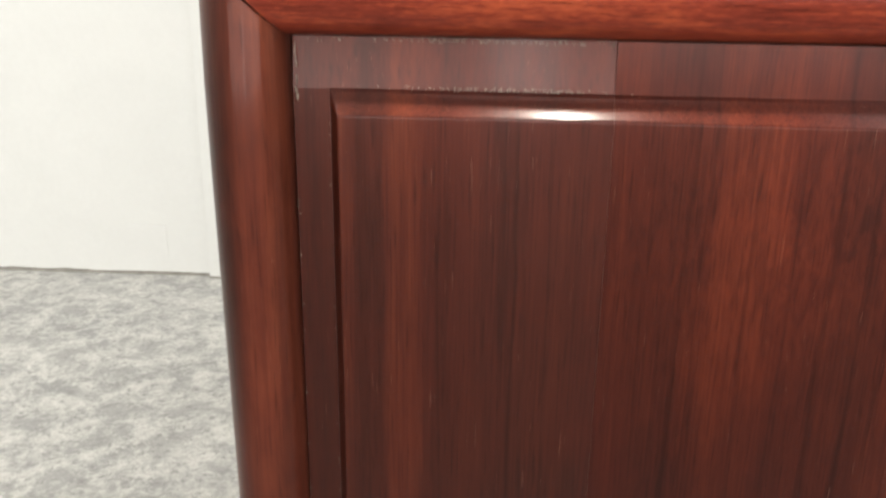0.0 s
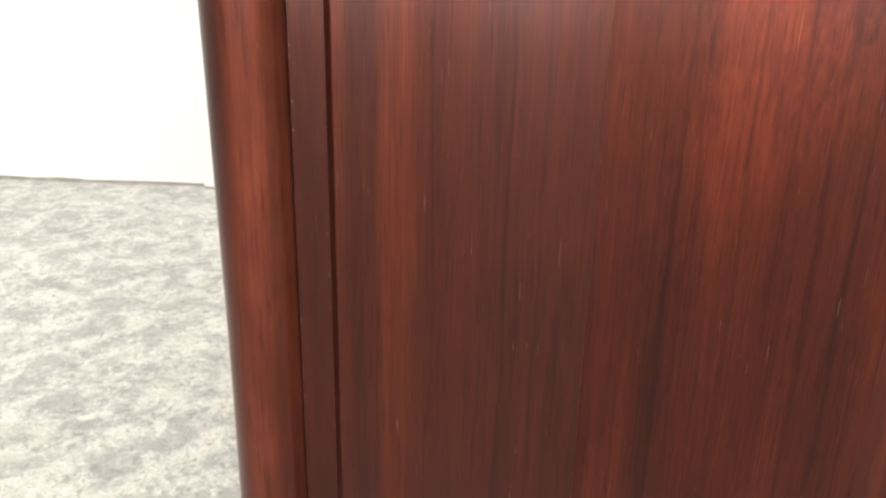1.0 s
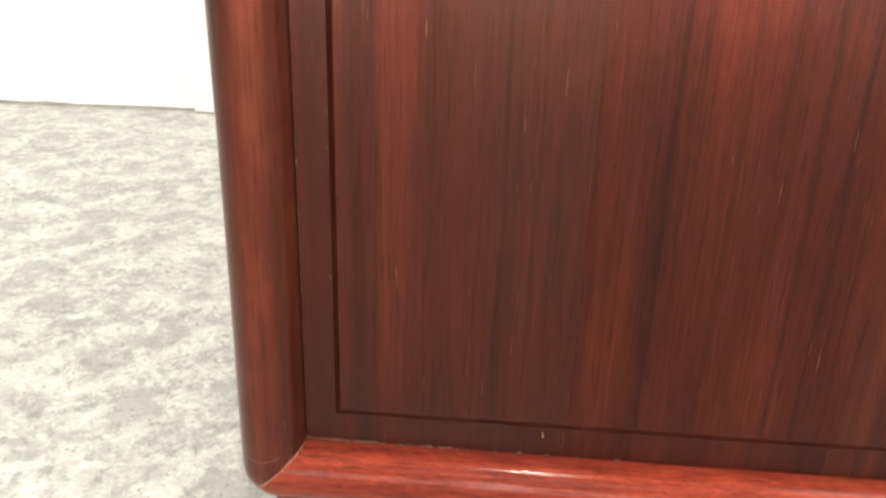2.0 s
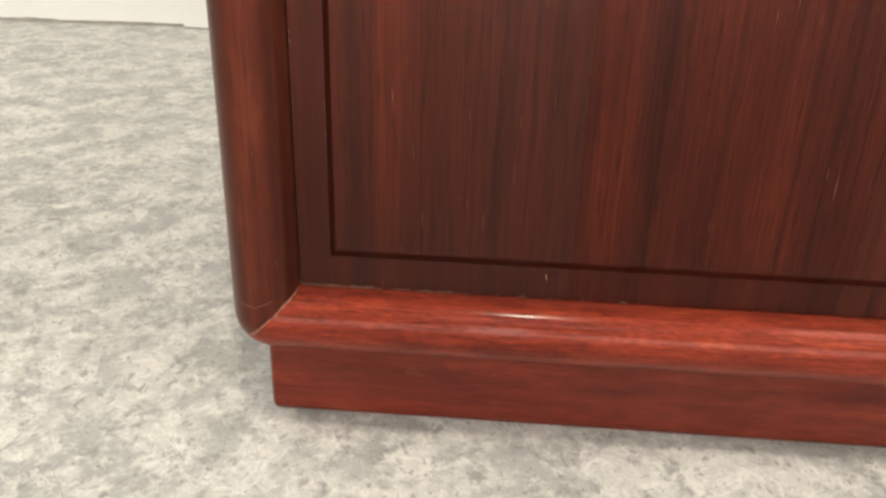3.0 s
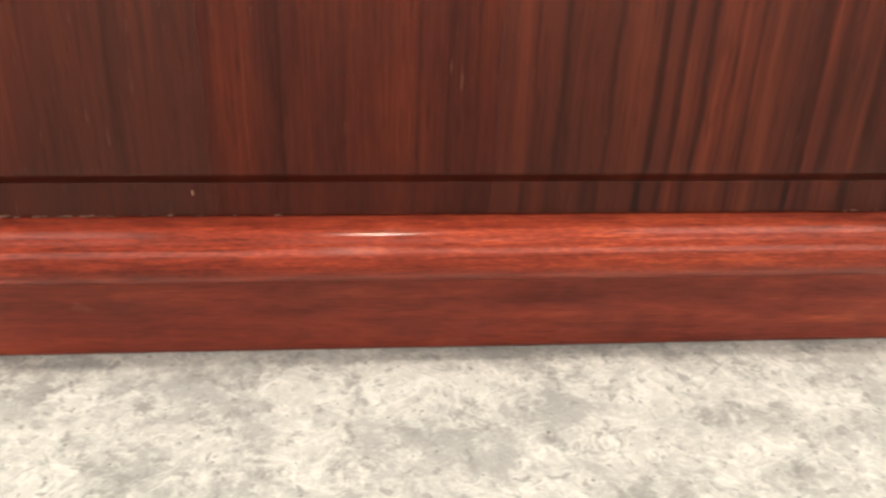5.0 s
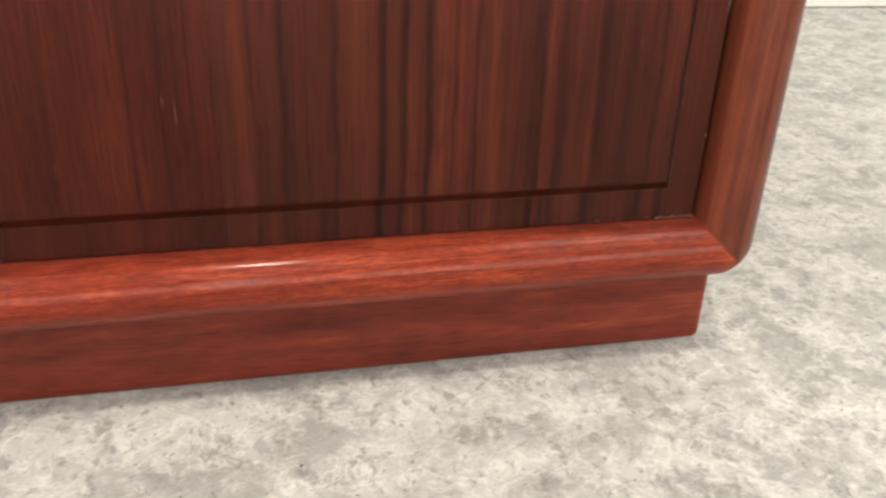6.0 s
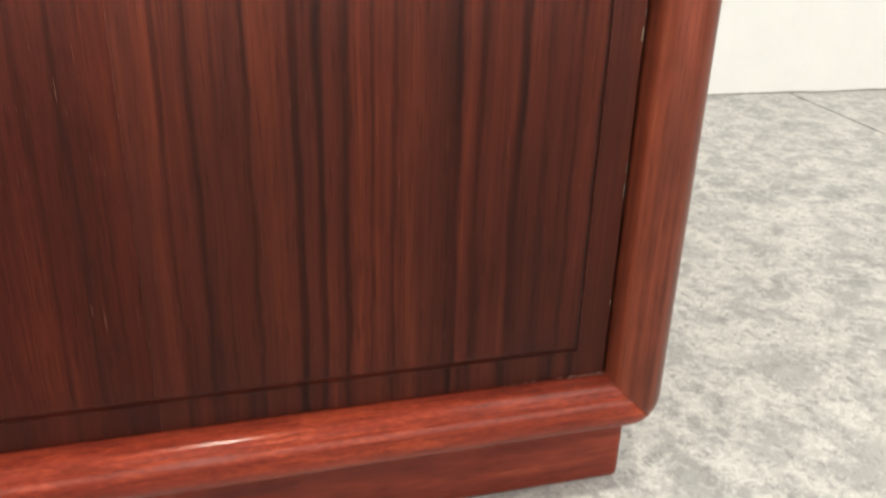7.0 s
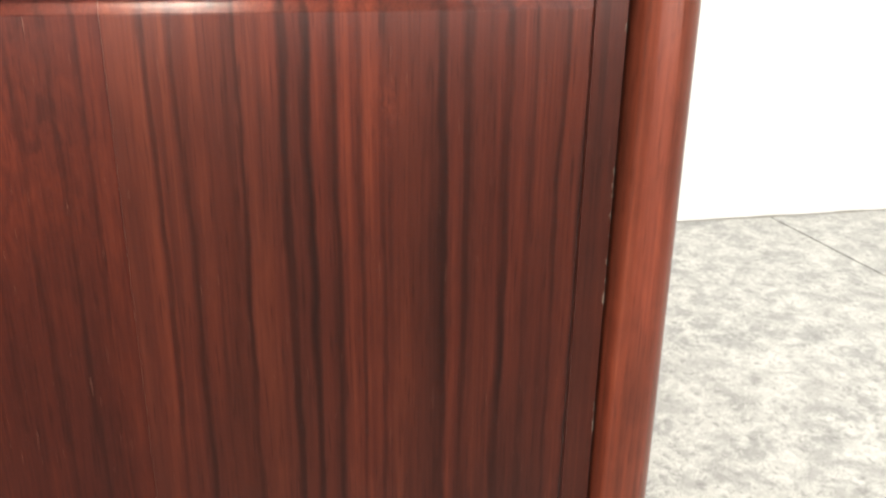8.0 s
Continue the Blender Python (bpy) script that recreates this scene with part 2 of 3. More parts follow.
def floor_material():
    """Vinyl with a mottled stone print: grey clouds, crusty pale threads and flecks, dark pits."""
    n = Nodes("mottled_vinyl")
    clouds = n.noise(n.coords((8, 8, 8)), 4, 0.55, 0.4)
    crust = n.noise(n.coords((26, 26, 26), loc=(4, 2, 0)), 9, 0.64, 0.5)
    grain = n.noise(n.coords((120, 120, 120), loc=(5, 2, 0)), 7, 0.68, 0.4)
    fine = n.noise(n.coords((420, 420, 420)), 4, 0.65)
    v = n.math("ADD", n.math("MULTIPLY", crust, 0.68), n.math("MULTIPLY", grain, 0.32))
    col = n.ramp(clouds, [(0.34, FLOOR_TONES[0]), (0.64, FLOOR_TONES[1])])
    col = n.mix(n.ramp(v, [(0.45, 0.0), (0.56, 0.92)]), col, FLOOR_TONES[2])
    blotch = n.noise(n.coords((40, 36, 40), loc=(2, 8, 0)), 6, 0.66, 0.5)
    col = n.mix(n.math("MULTIPLY", n.ramp(blotch, [(0.50, 0.0), (0.63, 0.72)]), n.ramp(grain, [(0.44, 1.0), (0.62, 0.25)])), col, FLOOR_TONES[4])
    for scale, width, depth, shift in ((46, 0.040, 0.65, 7), (105, 0.030, 0.55, 3)):
        thread = n.noise(n.coords((scale, scale, scale), loc=(shift, 3, 0)), 5, 0.6, 1.1)
        ridge = n.math("ABSOLUTE", n.math("SUBTRACT", thread, 0.5))
        col = n.mix(n.math("MULTIPLY", n.ramp(ridge, [(0.0, depth), (width, 0.0)]), n.ramp(v, [(0.42, 0.1), (0.56, 1.0)])), col, FLOOR_TONES[3])
    pit = n.noise(n.coords((140, 110, 120), loc=(3, 1, 0)), 4, 0.62, 0.5)
    col = n.mix(n.ramp(pit, [(0.58, 0.0), (0.65, 0.7)]), col, FLOOR_TONES[4])
    speck = n.noise(n.coords((300, 300, 300), loc=(1, 9, 0)), 1, 0.5)
    col = n.mix(n.ramp(speck, [(0.71, 0.0), (0.75, 0.8)]), col, FLOOR_TONES[5])
    col = n.mix(n.ramp(fine, [(0.58, 0.0), (0.68, 0.2)]), col, FLOOR_TONES[4])
    col = n.mix(n.ramp(fine, [(0.34, 0.25), (0.44, 0.0)]), col, FLOOR_TONES[3])
    n.out("Base Color", col)
    n.out("Roughness", n.ramp(fine, [(0.3, 0.42), (0.7, 0.6)]))
    n.bump(v, 0.5, 0.0018)
    return n.mat


# Mid grey, warm grey, pale crust, pale thread, grey blotch, dark pit.
FLOOR_TONES = [(0.232, 0.232, 0.226), (0.315, 0.311, 0.297), (0.415, 0.409, 0.386), (0.57, 0.562, 0.53), (0.170, 0.169, 0.163), (0.10, 0.099, 0.095)]
M_FLOOR = floor_material()
M_WALL = plain("white_wall_paint", (0.54, 0.54, 0.525), 0.7, 14, 0.03, 0.0008)
M_SIDE = plain("pale_side_wall_paint", (0.74, 0.72, 0.69), 0.8, 8, 0.05)
# Back wall out of view, made dark so the wood mirrors less of it.
M_UNSEEN_WALL = plain("dark_unseen_wall_paint", (0.20, 0.17, 0.145), 0.8, 8, 0.1)
M_CEIL = plain("ceiling_paint", (0.84, 0.84, 0.82), 0.85, 10, 0.02)
M_DARK = plain("dark_joint", (0.02, 0.012, 0.01), 0.9, 200, 0.3)
M_GRIME = plain("wall_foot_grime", (0.18, 0.17, 0.15), 0.9, 60, 0.4, 0.001)
# Dried wax, also the pale colour of glints along the panel's top edges.
M_WAX_GLINT = plain("dried_wax_and_glints", (0.22, 0.18, 0.14), 0.6, 400, 0.3)
M_METAL = plain("white_metal_trim", (0.75, 0.75, 0.74), 0.4, 40, 0.02)
M_BACK = plain("raw_back_board", (0.12, 0.05, 0.03), 0.7, 60, 0.2)


# ---- mesh helpers ----
def mesh_ob(name, bm, material, smooth=False):
    bmesh.ops.recalc_face_normals(bm, faces=bm.faces)
    data = bpy.data.meshes.new(name)
    bm.to_mesh(data)
    bm.free()
    data.materials.append(material)
    if smooth:
        for p in data.polygons:
            p.use_smooth = True
    return new(name, data)


def part(name, bm, material, parent, label="", smooth=False):
    ob = mesh_ob(name, bm, material, smooth)
    ob.parent = parent
    ob.matrix_parent_inverse = Matrix.Translation(-parent.location)
    if label:
        ob["label"] = label
    return ob


def box(x0, x1, y0, y1, z0, z1, bevel=0.0, segments=2):
    bm = bmesh.new()
    bmesh.ops.create_cube(bm, size=1)
    bmesh.ops.scale(bm, vec=(x1 - x0, y1 - y0, z1 - z0), verts=bm.verts)
    bmesh.ops.translate(bm, vec=((x0 + x1) / 2, (y0 + y1) / 2, (z0 + z1) / 2), verts=bm.verts)
    if bevel:
        bmesh.ops.bevel(bm, geom=bm.edges[:], offset=bevel, segments=segments, affect="EDGES", profile=0.5)
    return bm


def structure(name, bm, material, label, category):
    return tagged(mesh_ob(name, bm, material), label, category, "", "structure")


# ---- room ----
SEAM = 1.178
X0, X1, Y0 = -2.3, 3.6, -3.7
structure("floor", box(X0, SEAM - 0.002, Y0, 0.95, -0.05, 0), M_FLOOR, "grey and beige mottled stone-look vinyl floor sheet", "floor")
structure("floor_sheet", box(SEAM + 0.002, X1, Y0, 0.95, -0.05, 0), M_FLOOR, "grey mottled vinyl floor sheet beside a butt seam", "floor")
structure("subfloor", box(X0, X1, Y0, 0.95, -0.12, -0.052), M_DARK, "dark subfloor under the vinyl sheets", "floor")
structure("ceiling", box(X0, X1, Y0, 1.0, CEIL, CEIL + 0.1), M_CEIL, "plain white painted ceiling with round downlights", "ceiling")


def slab(x0, y0, x1, y1, thick, z0, z1):
    """An upright slab whose face runs from (x0, y0) to (x1, y1), thick towards +y."""
    bm = bmesh.new()
    v = [bm.verts.new((x, y + d, z)) for z in (z0, z1) for d in (0, thick) for x, y in ((x0, y0), (x1, y1))]
    for f in ((0, 1, 5, 4), (2, 3, 7, 6), (0, 2, 6, 4), (1, 3, 7, 5), (0, 1, 3, 2), (4, 5, 7, 6)):
        bm.faces.new([v[i] for i in f])
    return bm


structure("wall_north_1", slab(X0, 0.843, -0.3755, 0.9005, 0.12, 0.0006, CEIL), M_WALL, "white painted wall with a scuffed dirty foot", "wall")
structure("wall_north_2", slab(-0.3745, 0.8915, X1, 0.647, 0.14, 0.0006, CEIL), M_WALL, "white painted wall standing slightly proud of its neighbour", "wall")
structure("wall_west", box(X0 - 0.12, X0, Y0, 1.0, 0, CEIL), M_SIDE, "plain pale grey painted side wall", "wall")
structure("wall_east", box(X1, X1 + 0.12, Y0, 1.0, 0, CEIL), M_SIDE, "plain pale grey painted side wall", "wall")
# Unseen back wall, left open where the added lamps stand.
HEAD = 1.7
edges = [X0] + [v for w in BACK_LIGHTS for v in w[:2]] + [X1]
for k in range(0, len(edges), 2):
    structure(f"wall_south_{k + 1}", box(edges[k], edges[k + 1], Y0 - 0.12, Y0, 0, HEAD), M_UNSEEN_WALL, "unseen brown-grey wall beside the added back lights", "wall")
for k, (wx0, wx1, wz0, wz1, _) in enumerate(BACK_LIGHTS):
    structure(f"wall_south_{2 * k + 10}", box(wx0, wx1, Y0 - 0.12, Y0, 0, wz0), M_UNSEEN_WALL, "unseen brown-grey wall under the added back lights", "wall")
    structure(f"wall_south_{2 * k + 11}", box(wx0, wx1, Y0 - 0.12, Y0, wz1, HEAD), M_UNSEEN_WALL, "unseen brown-grey wall over the added back lights", "wall")
structure("wall_south_upper", box(X0, X1, Y0 - 0.12, Y0, HEAD, CEIL), M_SIDE, "unseen pale wall over the added back lights", "wall")


def downlight(x, y, size):
    base = new("ceiling_light")
    base.location = (x, y, CEIL)
    tagged(base, "round recessed white ceiling downlight, switched on", "ceiling lamp", "ceiling downlights")
    bm = bmesh.new()
    h = size / 2
    rings = [(h + 0.01, 0.0), (h + 0.035, 0.0), (h + 0.035, -0.004), (h + 0.028, -0.010), (h + 0.01, -0.010)]
    loops = [[bm.verts.new((x + q * math.cos(a), y + q * math.sin(a), CEIL + z)) for a in [k * math.tau / 32 for k in range(32)]] for q, z in rings]
    for a, b in zip(loops, loops[1:] + loops[:1]):
        for k in range(32):
            bm.faces.new((a[k], a[(k + 1) % 32], b[(k + 1) % 32], b[k]))
    part("trim_ring", bm, M_METAL, base, "white metal ring")
    return base


for lx, ly, size, watts in LAMPS:
    downlight(lx, ly, size)


def panel_light(x, y, size):
    base = new("ceiling_panel")
    base.location = (x, y, CEIL)
    tagged(base, "large square white ceiling light panel, switched on", "ceiling lamp", "ceiling light panels")
    h = size / 2 + 0.006
    for x0, x1, y0, y1 in ((-h - 0.03, h + 0.03, -h - 0.03, -h), (-h - 0.03, h + 0.03, h, h + 0.03), (-h - 0.03, -h, -h, h), (h, h + 0.03, -h, h)):
        part("frame", box(x + x0, x + x1, y + y0, y + y1, CEIL - 0.014, CEIL - 0.0005, 0.001, 1), M_METAL, base)


for lx, ly, size, watts in PANELS:
    panel_light(lx, ly, size)

# ---- cabinet ----
XL, XR, ZB, ZT = 0.0, 0.485, 0.085, 0.446      # inner edges of the frame
DEPTH = 0.43
cabinet = new("cabinet")
cabinet.location = (0.2425, 0.2, 0)
tagged(cabinet, "low polished red-brown rosewood cabinet with a raised panel", "cabinet")

# Profile of a member: (offset outward from the inner edge, height in front of the panel).
PROFILE = [(0.0, -0.008), (0.0002, 0.0010), (0.0008, 0.0042), (0.0022, 0.0082), (0.0046, 0.0118), (0.0080, 0.0144), (0.0124, 0.0160), (0.0174, 0.0166),
           (0.0222, 0.0158), (0.0264, 0.0135), (0.0298, 0.0096), (0.0322, 0.0042), (0.0336, -0.0020), (0.0340, -0.0085), (0.0336, -0.0150), (0.0322, -0.0200), (0.0300, -0.0230)]


def corner_arc(cx, cz, sx, sz, u, steps=7):
    """Points round a corner at offset u, from the upright member's side to the diagonal and on to the level member's side."""
    r = 0.0005 + max(0.0, u - 0.011) * 0.9
    ox, oz = cx + sx * (u - r), cz + sz * (u - r)
    return [(ox + sx * r * math.cos(a), oz + sz * r * math.sin(a)) for a in [k * math.pi / 2 / (2 * steps) for k in range(2 * steps + 1)]]


def member(kind, side, gap=0.00012):
    """One mitred member of the frame: kind is 'stile' (side -1 left, 1 right) or 'rail' (side -1 bottom, 1 top)."""
    bm = bmesh.new()
    rows = []
    for u, d in PROFILE:
        if kind == "stile":
            cx = XL if side < 0 else XR
            low, high = corner_arc(cx, ZB, side, -1, u), corner_arc(cx, ZT, side, 1, u)
            half = len(low) // 2
            line = [(x, z + gap) for x, z in reversed(low[: half + 1])] + [(x, z - gap) for x, z in high[: half + 1]]
            a, b = line[half], line[half + 1]
        else:
            cz = ZB if side < 0 else ZT
            low, high = corner_arc(XL, cz, -1, side, u), corner_arc(XR, cz, 1, side, u)
            half = len(low) // 2
            line = [(x + gap, z) for x, z in low[half:]] + [(x - gap, z) for x, z in reversed(high[half:])]
            a, b = line[half], line[half + 1]
        fill = [(a[0] + (b[0] - a[0]) * k / 12, a[1] + (b[1] - a[1]) * k / 12) for k in range(1, 12)]
        line = line[: half + 1] + fill + line[half + 1:]
        row = []
        for x, z in line:
            wave = 0.0004 * noise.noise(Vector((x * 9, z * 9, u * 60 + side)))
            if kind == "stile" and side < 0:
                x -= 0.08 * u * min(1.0, max(0.0, (z - 0.22) / 0.2))
            # The upper mitred corner is worn back a little.
            along = z - 0.420 if kind == "stile" else (XL - x) + ZT - 0.420 if side > 0 else 0.0
            if (kind == "stile" and side < 0) or (kind == "rail" and x < 0.2):
                wave += 1.3 * min(0.05, max(0.0, along)) ** 2
            row.append(bm.verts.new((x, -d + wave * min(1.0, max(0.0, d) / 0.01), z)))
        rows.append(row)
    for a, b in zip(rows, rows[1:]):
        for k in range(len(a) - 1):
            bm.faces.new((a[k], a[k + 1], b[k + 1], b[k]))
    for k in (0, -1):
        bm.faces.new([r[k] for r in rows])
    bm.faces.new(rows[0] + rows[-1][::-1])
    return bm


def smooth_member(name, kind, side, material, label):
    ob = part(name, member(kind, side), material, cabinet, label)
    for p in ob.data.polygons:
        p.use_smooth = len(p.vertices) == 4
    return ob


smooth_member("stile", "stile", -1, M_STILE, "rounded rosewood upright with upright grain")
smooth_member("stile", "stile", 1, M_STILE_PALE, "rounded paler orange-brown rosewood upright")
smooth_member("rail", "rail", 1, M_RAIL, "rounded rosewood rail with level grain")
smooth_member("rail", "rail", -1, M_RAIL, "rounded rosewood rail with level grain")

# Raised panel, glued up from three boards.  Rise over the border by the distance from the panel's edge.
EDGES = (0.0152, 0.0168, 0.0166, 0.0203)       # border widths: left, right, bottom, top
RISE = [(0.0, 0.0), (0.0002, 0.0011), (0.0005, 0.0017), (0.0014, 0.0026), (0.0028, 0.0038), (0.0042, 0.0050), (0.0054, 0.0061), (0.0060, 0.0066), (0.0065, 0.0068), (0.0074, 0.0068)]
RISE_TOP = [(0.0, 0.0), (0.0003, 0.0005), (0.0020, 0.0012), (0.0045, 0.0026), (0.0066, 0.0042), (0.0082, 0.0056), (0.0090, 0.0063), (0.0095, 0.0067), (0.0099, 0.0068), (0.0106, 0.0068)]
SLIM = 0.6                                     # the bevel is narrower along the sides
PX0, PX1, PZ0, PZ1 = XL + 0.0003, XR - 0.0018, ZB + 0.0006, ZT - 0.0006


def rise(d, profile):
    """Height of the raised field at a distance d inside the border's edge."""
    if d <= 0:
        return 0.0
    for (a, ha), (b, hb) in zip(profile, profile[1:]):
        if d <= b:
            return ha + (hb - ha) * (d - a) / (b - a)
    return profile[-1][1]


def board(x0, x1, lean):
    bm = bmesh.new()
    left, right, low, top = PX0 + EDGES[0], PX1 - EDGES[1], PZ0 + EDGES[2], PZ1 - EDGES[3]
    offs, tops = [-0.0002] + [d for d, _ in RISE], [-0.0002] + [d for d, _ in RISE_TOP]
    xs = sorted({round(v, 6) for v in [x0, x1] + [left + SLIM * d for d in offs] + [right - SLIM * d for d in offs] + [x0 + (x1 - x0) * k / 8 for k in range(9)] if x0 - 1e-9 <= v <= x1 + 1e-9})
    zs = sorted({round(v, 6) for v in [PZ0, PZ1] + [low + d for d in offs] + [top - d for d in tops] + [PZ0 + (PZ1 - PZ0) * k / 16 for k in range(17)]})
    grid = []
    for z in zs:
        row = []
        for x in xs:
            y = -min(rise((x - left) / SLIM, RISE), rise((right - x) / SLIM, RISE), rise(z - low, RISE), rise(top - z, RISE_TOP))
            if z > top:
                y += lean * (z - top)
            row.append(bm.verts.new((x, y, z)))
        grid.append(row)
    for a, b in zip(grid, grid[1:]):
        for k in range(len(a) - 1):
            bm.faces.new((a[k], a[k + 1], b[k + 1], b[k]))
    rim = grid[0] + [r[-1] for r in grid[1:]] + grid[-1][-2::-1] + [r[0] for r in grid[-2:0:-1]]
    rim = [bm.verts.new(v.co) for v in rim]
    back = [bm.verts.new((v.co.x, 0.012, v.co.z)) for v in rim]
    for k in range(len(rim)):
        j = (k + 1) % len(rim)
        bm.faces.new((rim[k], rim[j], back[j], back[k]))
    bm.faces.new(back)
    return bm


J1, J2 = 0.128, 0.2535
part("panel_board", board(PX0, J1 - 0.00002, 0.12), M_BOARD["fine"], cabinet, "dark fine-grained board with pale pores", True)
part("panel_board", board(J1 + 0.00002, J2 - 0.00002, 0.0), M_BOARD["red"], cabinet, "redder board with rippled figure", True)
part("panel_board", board(J2 + 0.00002, PX1, 0.0), M_BOARD["streaked"], cabinet, "board with dark upright streaks", True)

# Carcass behind the frame, and plinth below it.
part("back_liner", box(XL - 0.01, XR + 0.01, 0.0125, 0.02, ZB - 0.01, ZT + 0.01), M_DARK, cabinet, "dark gap behind the panel")
part("side_panel", box(XL - 0.030, XL - 0.012, 0.0225, DEPTH, 0.052, ZT + 0.012), M_STILE, cabinet)
part("side_panel", box(XR + 0.012, XR + 0.030, 0.0225, DEPTH, 0.052, ZT + 0.012), M_STILE, cabinet)
part("top_board", box(XL - 0.030, XR + 0.030, 0.0225, DEPTH, ZT + 0.0125, ZT + 0.032, 0.002), M_RAIL, cabinet)
part("bottom_board", box(XL - 0.0118, XR + 0.0118, 0.0225, DEPTH - 0.01, 0.0535, 0.07), M_RAIL, cabinet)
part("back_board", box(XL - 0.0118, XR + 0.0118, DEPTH - 0.009, DEPTH, 0.0535, ZT + 0.012), M_BACK, cabinet)
part("plinth", box(XL - 0.022, XR + 0.0235, 0.012, DEPTH - 0.02, 0.0, 0.0532, 0.0040, 3), M_PLINTH, cabinet, "plain set-back plinth with level grain")

# ---- small wear on the cabinet ----
M_FILLER = plain("brown_joint_filler", (0.18, 0.085, 0.055), 0.7, 300, 0.35)
M_CHIP = plain("chipped_lacquer_crumbs", (0.11, 0.042, 0.028), 0.7, 300, 0.4)
M_NICK = plain("bare_wood_nick", (0.34, 0.17, 0.11), 0.7, 500, 0.3)


def flake(bm, x, z, w, h, y=-0.00012, turn=0.0, thick=0.0002):
    """A small irregular flake lying on an upright face."""
    ring = []
    for k in range(6):
        a = k * math.tau / 6 + random.uniform(-0.25, 0.25)
        dx, dz = 0.5 * w * math.cos(a) * random.uniform(0.7, 1.2), 0.5 * h * math.sin(a) * random.uniform(0.7, 1.2)
        ring.append((x + dx * math.cos(turn) - dz * math.sin(turn), z + dx * math.sin(turn) + dz * math.cos(turn)))
    front = [bm.verts.new((px, y - thick, pz)) for px, pz in ring]
    back = [bm.verts.new((px, y + 0.0002, pz)) for px, pz in ring]
    bm.faces.new(front)
    for k in range(6):
        j = (k + 1) % 6
        bm.faces.new((front[k], back[k], back[j], front[j]))


random.seed(21)
bm = bmesh.new()
# These two top rows stand in for light caught by worn edges, besides wax.
for _ in range(120):
    flake(bm, random.gauss(0.085, 0.020), PZ1 - EDGES[3] + random.uniform(0.0002, 0.0014), random.uniform(0.00015, 0.0003), random.uniform(0.0005, 0.0015))
for _ in range(150):
    flake(bm, min(0.1265, max(0.002, random.gauss(0.085, 0.035))), PZ1 - random.uniform(0.0002, 0.0016), random.uniform(0.00015, 0.0004), random.uniform(0.0005, 0.0018), y=0.00005)
for _ in range(16):
    flake(bm, 0.0012 + random.uniform(0, 0.0012), random.uniform(0.418, 0.444), random.uniform(0.0002, 0.0005), random.uniform(0.001, 0.004))
for _ in range(22):
    flake(bm, random.uniform(0.0006, 0.0012), random.uniform(0.095, 0.43), random.uniform(0.0003, 0.0005), random.uniform(0.0003, 0.0011))
for _ in range(14):
    flake(bm, 0.0147, random.uniform(0.12, 0.42), random.uniform(0.0003, 0.0005), random.uniform(0.0003, 0.0009))
for _ in range(20):
    flake(bm, PX1 - random.uniform(0.0002, 0.0007), random.choice((0.13, 0.2, 0.27, 0.3, 0.31, 0.33, 0.4)) + random.uniform(-0.012, 0.012), random.uniform(0.0002, 0.0004), random.uniform(0.001, 0.005))
tagged(part("wax_and_edge_glints", bm, M_WAX_GLINT, cabinet, "pale dried wax flakes and painted glints along the panel's edge"), kind="stuff")

# Chipped lacquer and crumbs where the panel meets the bottom rail, thickest in the corners.
bm = bmesh.new()
for k in range(80):
    x = 0.0006 + abs(random.gauss(0, 0.055)) if k < 60 else PX1 - 0.0004 - abs(random.gauss(0, 0.03))
    flake(bm, x, PZ0 + random.uniform(-0.0002, 0.0006), random.uniform(0.0008, 0.0045), random.uniform(0.0003, 0.0008), y=-0.0003, thick=0.0006)
for _ in range(16):
    flake(bm, 0.0006 + abs(random.gauss(0, 0.004)), PZ0 + abs(random.gauss(0, 0.0009)), random.uniform(0.0005, 0.002), random.uniform(0.0004, 0.0011), y=-0.0003, thick=0.0006)
tagged(part("chipped_lacquer", bm, M_CHIP, cabinet, "crumbly pale brown chips along the bottom joint"), kind="stuff")

bm = bmesh.new()
flake(bm, 0.1178, 0.0968, 0.0005, 0.0038, turn=0.12)
part("nick", bm, M_NICK, cabinet, "small pale nick in the border")


def mitre_filler(cx, sx, width, ragged):
    """Filler standing a hair proud in a lower mitre, following the members' profile."""
    bm = bmesh.new()
    rows = []
    steps = [(a[0] + (b[0] - a[0]) * k / 3, a[1] + (b[1] - a[1]) * k / 3) for a, b in zip(PROFILE[1:12], PROFILE[2:13]) for k in range(3)]
    for u, d in steps:
        arc = corner_arc(cx, ZB, sx, -1, u)
        x, z = arc[len(arc) // 2]
        w = width * random.uniform(1 - ragged, 1 + ragged)
        o = random.uniform(-0.3, 0.3) * width
        rows.append([bm.verts.new((x + sx * (k * w + o) * 0.7, -d - h, z + (k * w + o) * 0.7)) for k, h in ((-0.5, -0.0004), (0.0, 0.00035), (0.5, -0.0004))])
    for a, b in zip(rows, rows[1:]):
        for k in range(2):
            bm.faces.new((a[k], a[k + 1], b[k + 1], b[k]))
    return bm


part("mitre_filler", mitre_filler(XL, -1, 0.0019, 0.9), M_FILLER, cabinet, "crumbling pale brown filler in the mitre")
part("mitre_filler", mitre_filler(XR, 1, 0.0006, 0.5), M_RAIL, cabinet)

# Fine scratches and specks on the left stile.
def stile_height(u):
    for (a, da), (b, db) in zip(PROFILE, PROFILE[1:]):
        if a <= u <= b and b > a:
            return da + (db - da) * (u - a) / (b - a)
    return 0.0


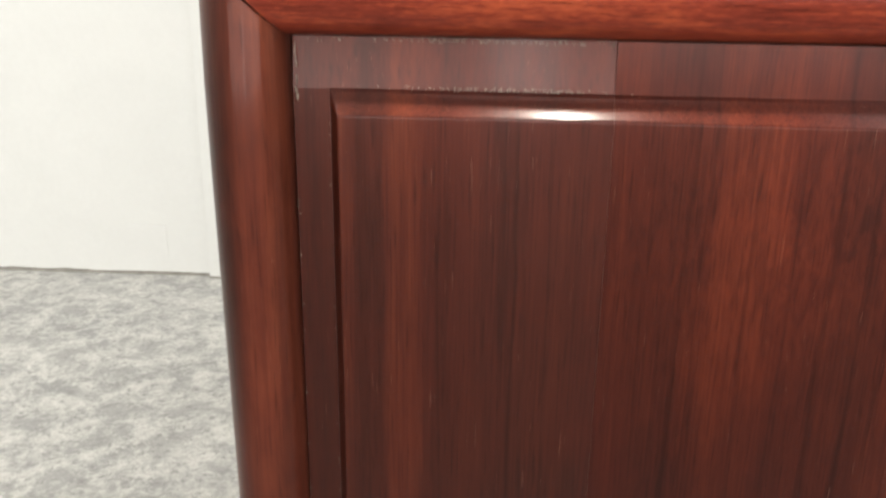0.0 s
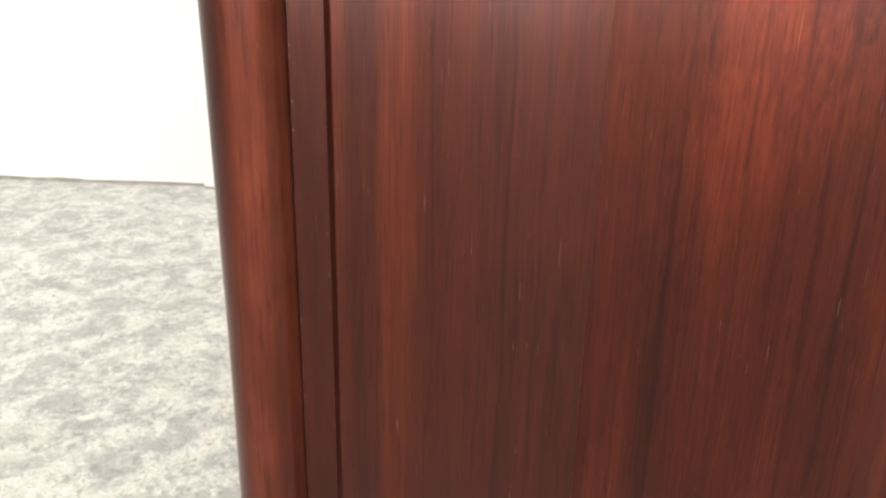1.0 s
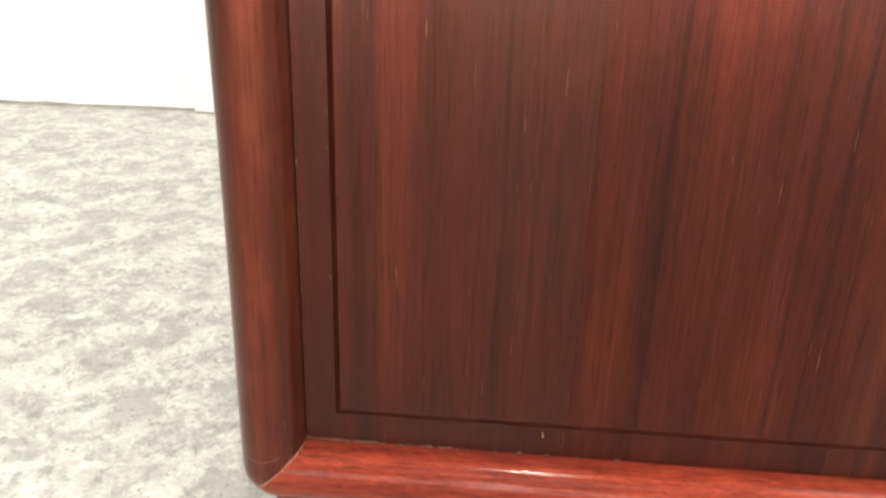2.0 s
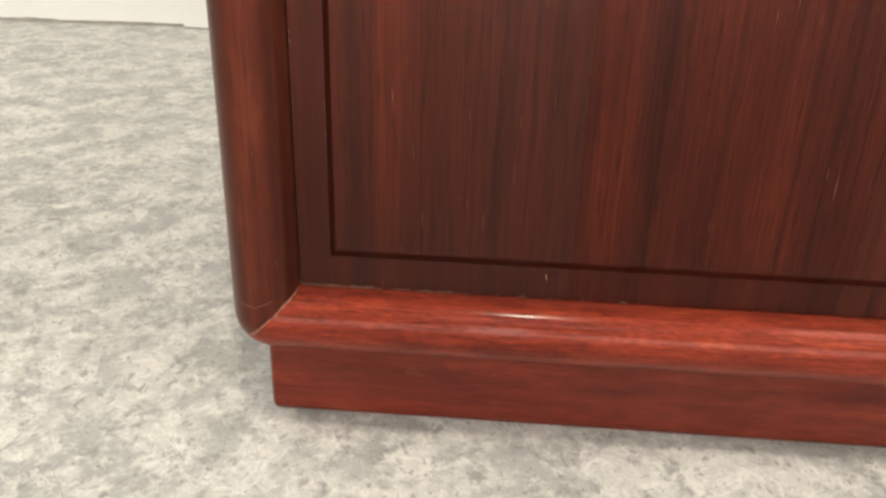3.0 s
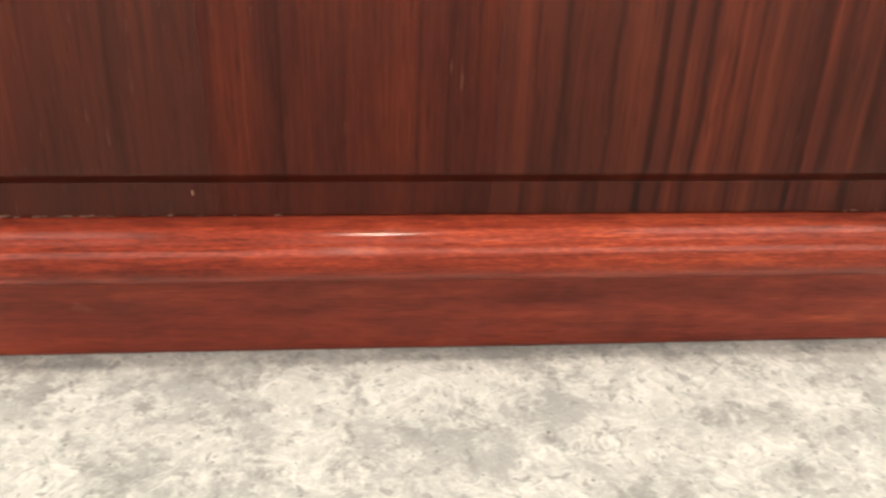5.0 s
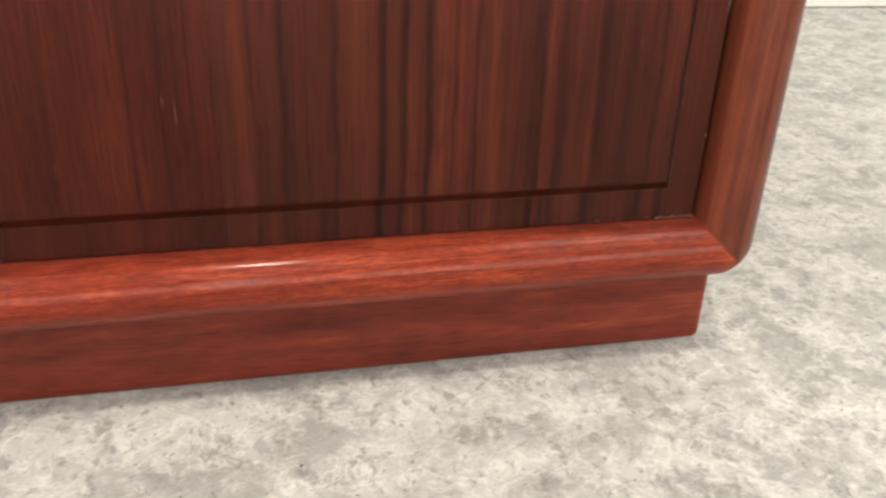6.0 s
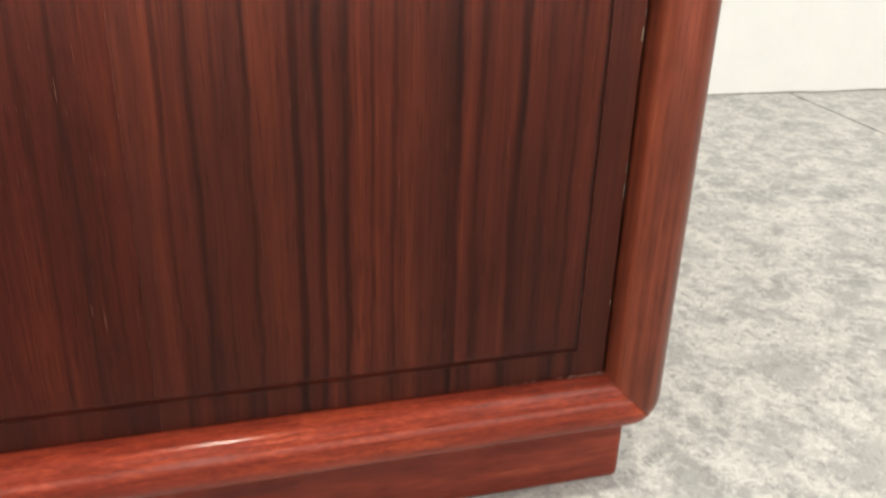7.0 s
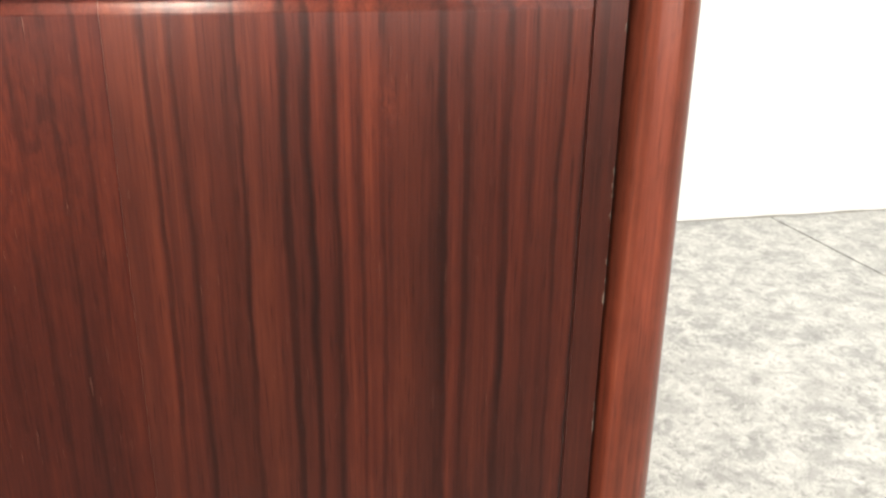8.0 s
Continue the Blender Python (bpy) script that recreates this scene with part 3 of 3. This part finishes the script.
bm = bmesh.new()
for u0, z0, u1, z1, width in ((0.010, 0.0835, 0.018, 0.0805, 0.0003), (0.018, 0.0805, 0.027, 0.0815, 0.0003), (0.006, 0.100, 0.0075, 0.105, 0.0003), (0.0138, 0.156, 0.0142, 0.1575, 0.0005),
                              (0.0255, 0.1560, 0.0262, 0.1580, 0.0006), (0.0075, 0.355, 0.0078, 0.3566, 0.0004), (0.020, 0.128, 0.0203, 0.132, 0.0003)):
    line = [(u0 + (u1 - u0) * k / 6, z0 + (z1 - z0) * k / 6) for k in range(7)]
    rows = [[bm.verts.new((-u, -stile_height(u) - 0.00025, z + 0.7 * e * width)) for e in (-0.5, 0.5)] for u, z in line]
    for a, b in zip(rows, rows[1:]):
        bm.faces.new((a[0], a[1], b[1], b[0]))
tagged(part("scratches", bm, M_FILLER, cabinet, "fine pale scratches on the upright"), kind="stuff")

# ---- dirty foot of the walls ----
def foot_strip(x0, y0, x1, y1, height, seed):
    """An uneven bead of dirt and old sealant where wall and floor meet."""
    bm = bmesh.new()
    count = 90
    rows = []
    for k in range(count + 1):
        f = k / count
        x, y = x0 + (x1 - x0) * f, y0 + (y1 - y0) * f
        lump = 0.5 + noise.noise(Vector((x * 14, seed, 0))) + 0.5 * noise.noise(Vector((x * 60, seed, 3)))
        h = max(0.0006, height * (0.55 + 0.8 * lump))
        rows.append([bm.verts.new(p) for p in ((x, y - 0.7 * h - 0.0006, 0.0002), (x, y - 0.45 * h - 0.0005, 0.5 * h), (x, y - 0.0003, h), (x, y + 0.001, h), (x, y + 0.001, 0.0002))])
    for a, b in zip(rows, rows[1:]):
        for k in range(5):
            j = (k + 1) % 5
            bm.faces.new((a[k], a[j], b[j], b[k]))
    bm.faces.new(rows[0])
    bm.faces.new(rows[-1])
    return bm


def wall_y(x, x0, y0, x1, y1):
    return y0 + (y1 - y0) * (x - x0) / (x1 - x0)


structure("trim_1", foot_strip(-1.3, wall_y(-1.3, X0, 0.843, -0.3755, 0.9005), -0.376, 0.9005, 0.0045, 1), M_GRIME, "uneven grey bead of dirt along the wall foot", "sealant")
structure("trim_2", foot_strip(-0.374, wall_y(-0.374, -0.3745, 0.8915, X1, 0.647), 2.2, wall_y(2.2, -0.3745, 0.8915, X1, 0.647), 0.0022, 5), M_GRIME, "thin grey bead of dirt along the wall foot", "sealant")
wy = wall_y(-0.5, X0, 0.843, -0.3755, 0.9005)
structure("trim_3", slab(-0.500, wy - 0.0007, -0.440, wall_y(-0.44, X0, 0.843, -0.3755, 0.9005) - 0.0007, 0.0015, 0.029, 0.082), M_WALL, "thin painted-over patch on the white wall", "wall patch")

# A dark hair lying on the floor.
bm = bmesh.new()
line = []
for k in range(25):
    f = k / 24
    line.append((-0.1155 + 0.038 * f + 0.0008 * math.sin(3.0 * f), -0.0475 - 0.052 * f + 0.0006 * math.sin(5.5 * f + 0.6), 0.0003 + 0.0004 * math.sin(9 * f) ** 2))
rings = [[bm.verts.new((x + 0.00006 * math.cos(a), y + 0.00005 * math.cos(a), z + 0.00006 * math.sin(a))) for a in (0.0, math.tau / 3, 2 * math.tau / 3)] for x, y, z in line]
for a, b in zip(rings, rings[1:]):
    for k in range(3):
        bm.faces.new((a[k], a[(k + 1) % 3], b[(k + 1) % 3], b[k]))
tagged(mesh_ob("hair", bm, M_DARK), "single thin dark hair lying curved on the vinyl floor", "hair")

# Crumbs of dirt on the floor.
random.seed(5)
bm = bmesh.new()
for k in range(22):
    cx, cy = (random.uniform(-0.5, 0.75), random.uniform(-0.16, -0.02)) if k < 12 else (random.choice((random.uniform(-0.6, -0.06), random.uniform(0.56, 1.1))), random.uniform(-0.05, 0.7))
    size = random.uniform(0.0004, 0.0009)
    verts = bmesh.ops.create_icosphere(bm, subdivisions=1, radius=size)["verts"]
    for v in verts:
        v.co = Vector((cx + v.co.x * random.uniform(0.7, 1.6), cy + v.co.y * random.uniform(0.7, 1.4), 0.45 * size + v.co.z * 0.5))
tagged(mesh_ob("floor_crumbs", bm, plain("dark_crumbs", (0.10, 0.085, 0.075), 0.9, 300, 0.4)), "tiny dark crumbs of dirt scattered on the vinyl floor", "dirt", kind="stuff")
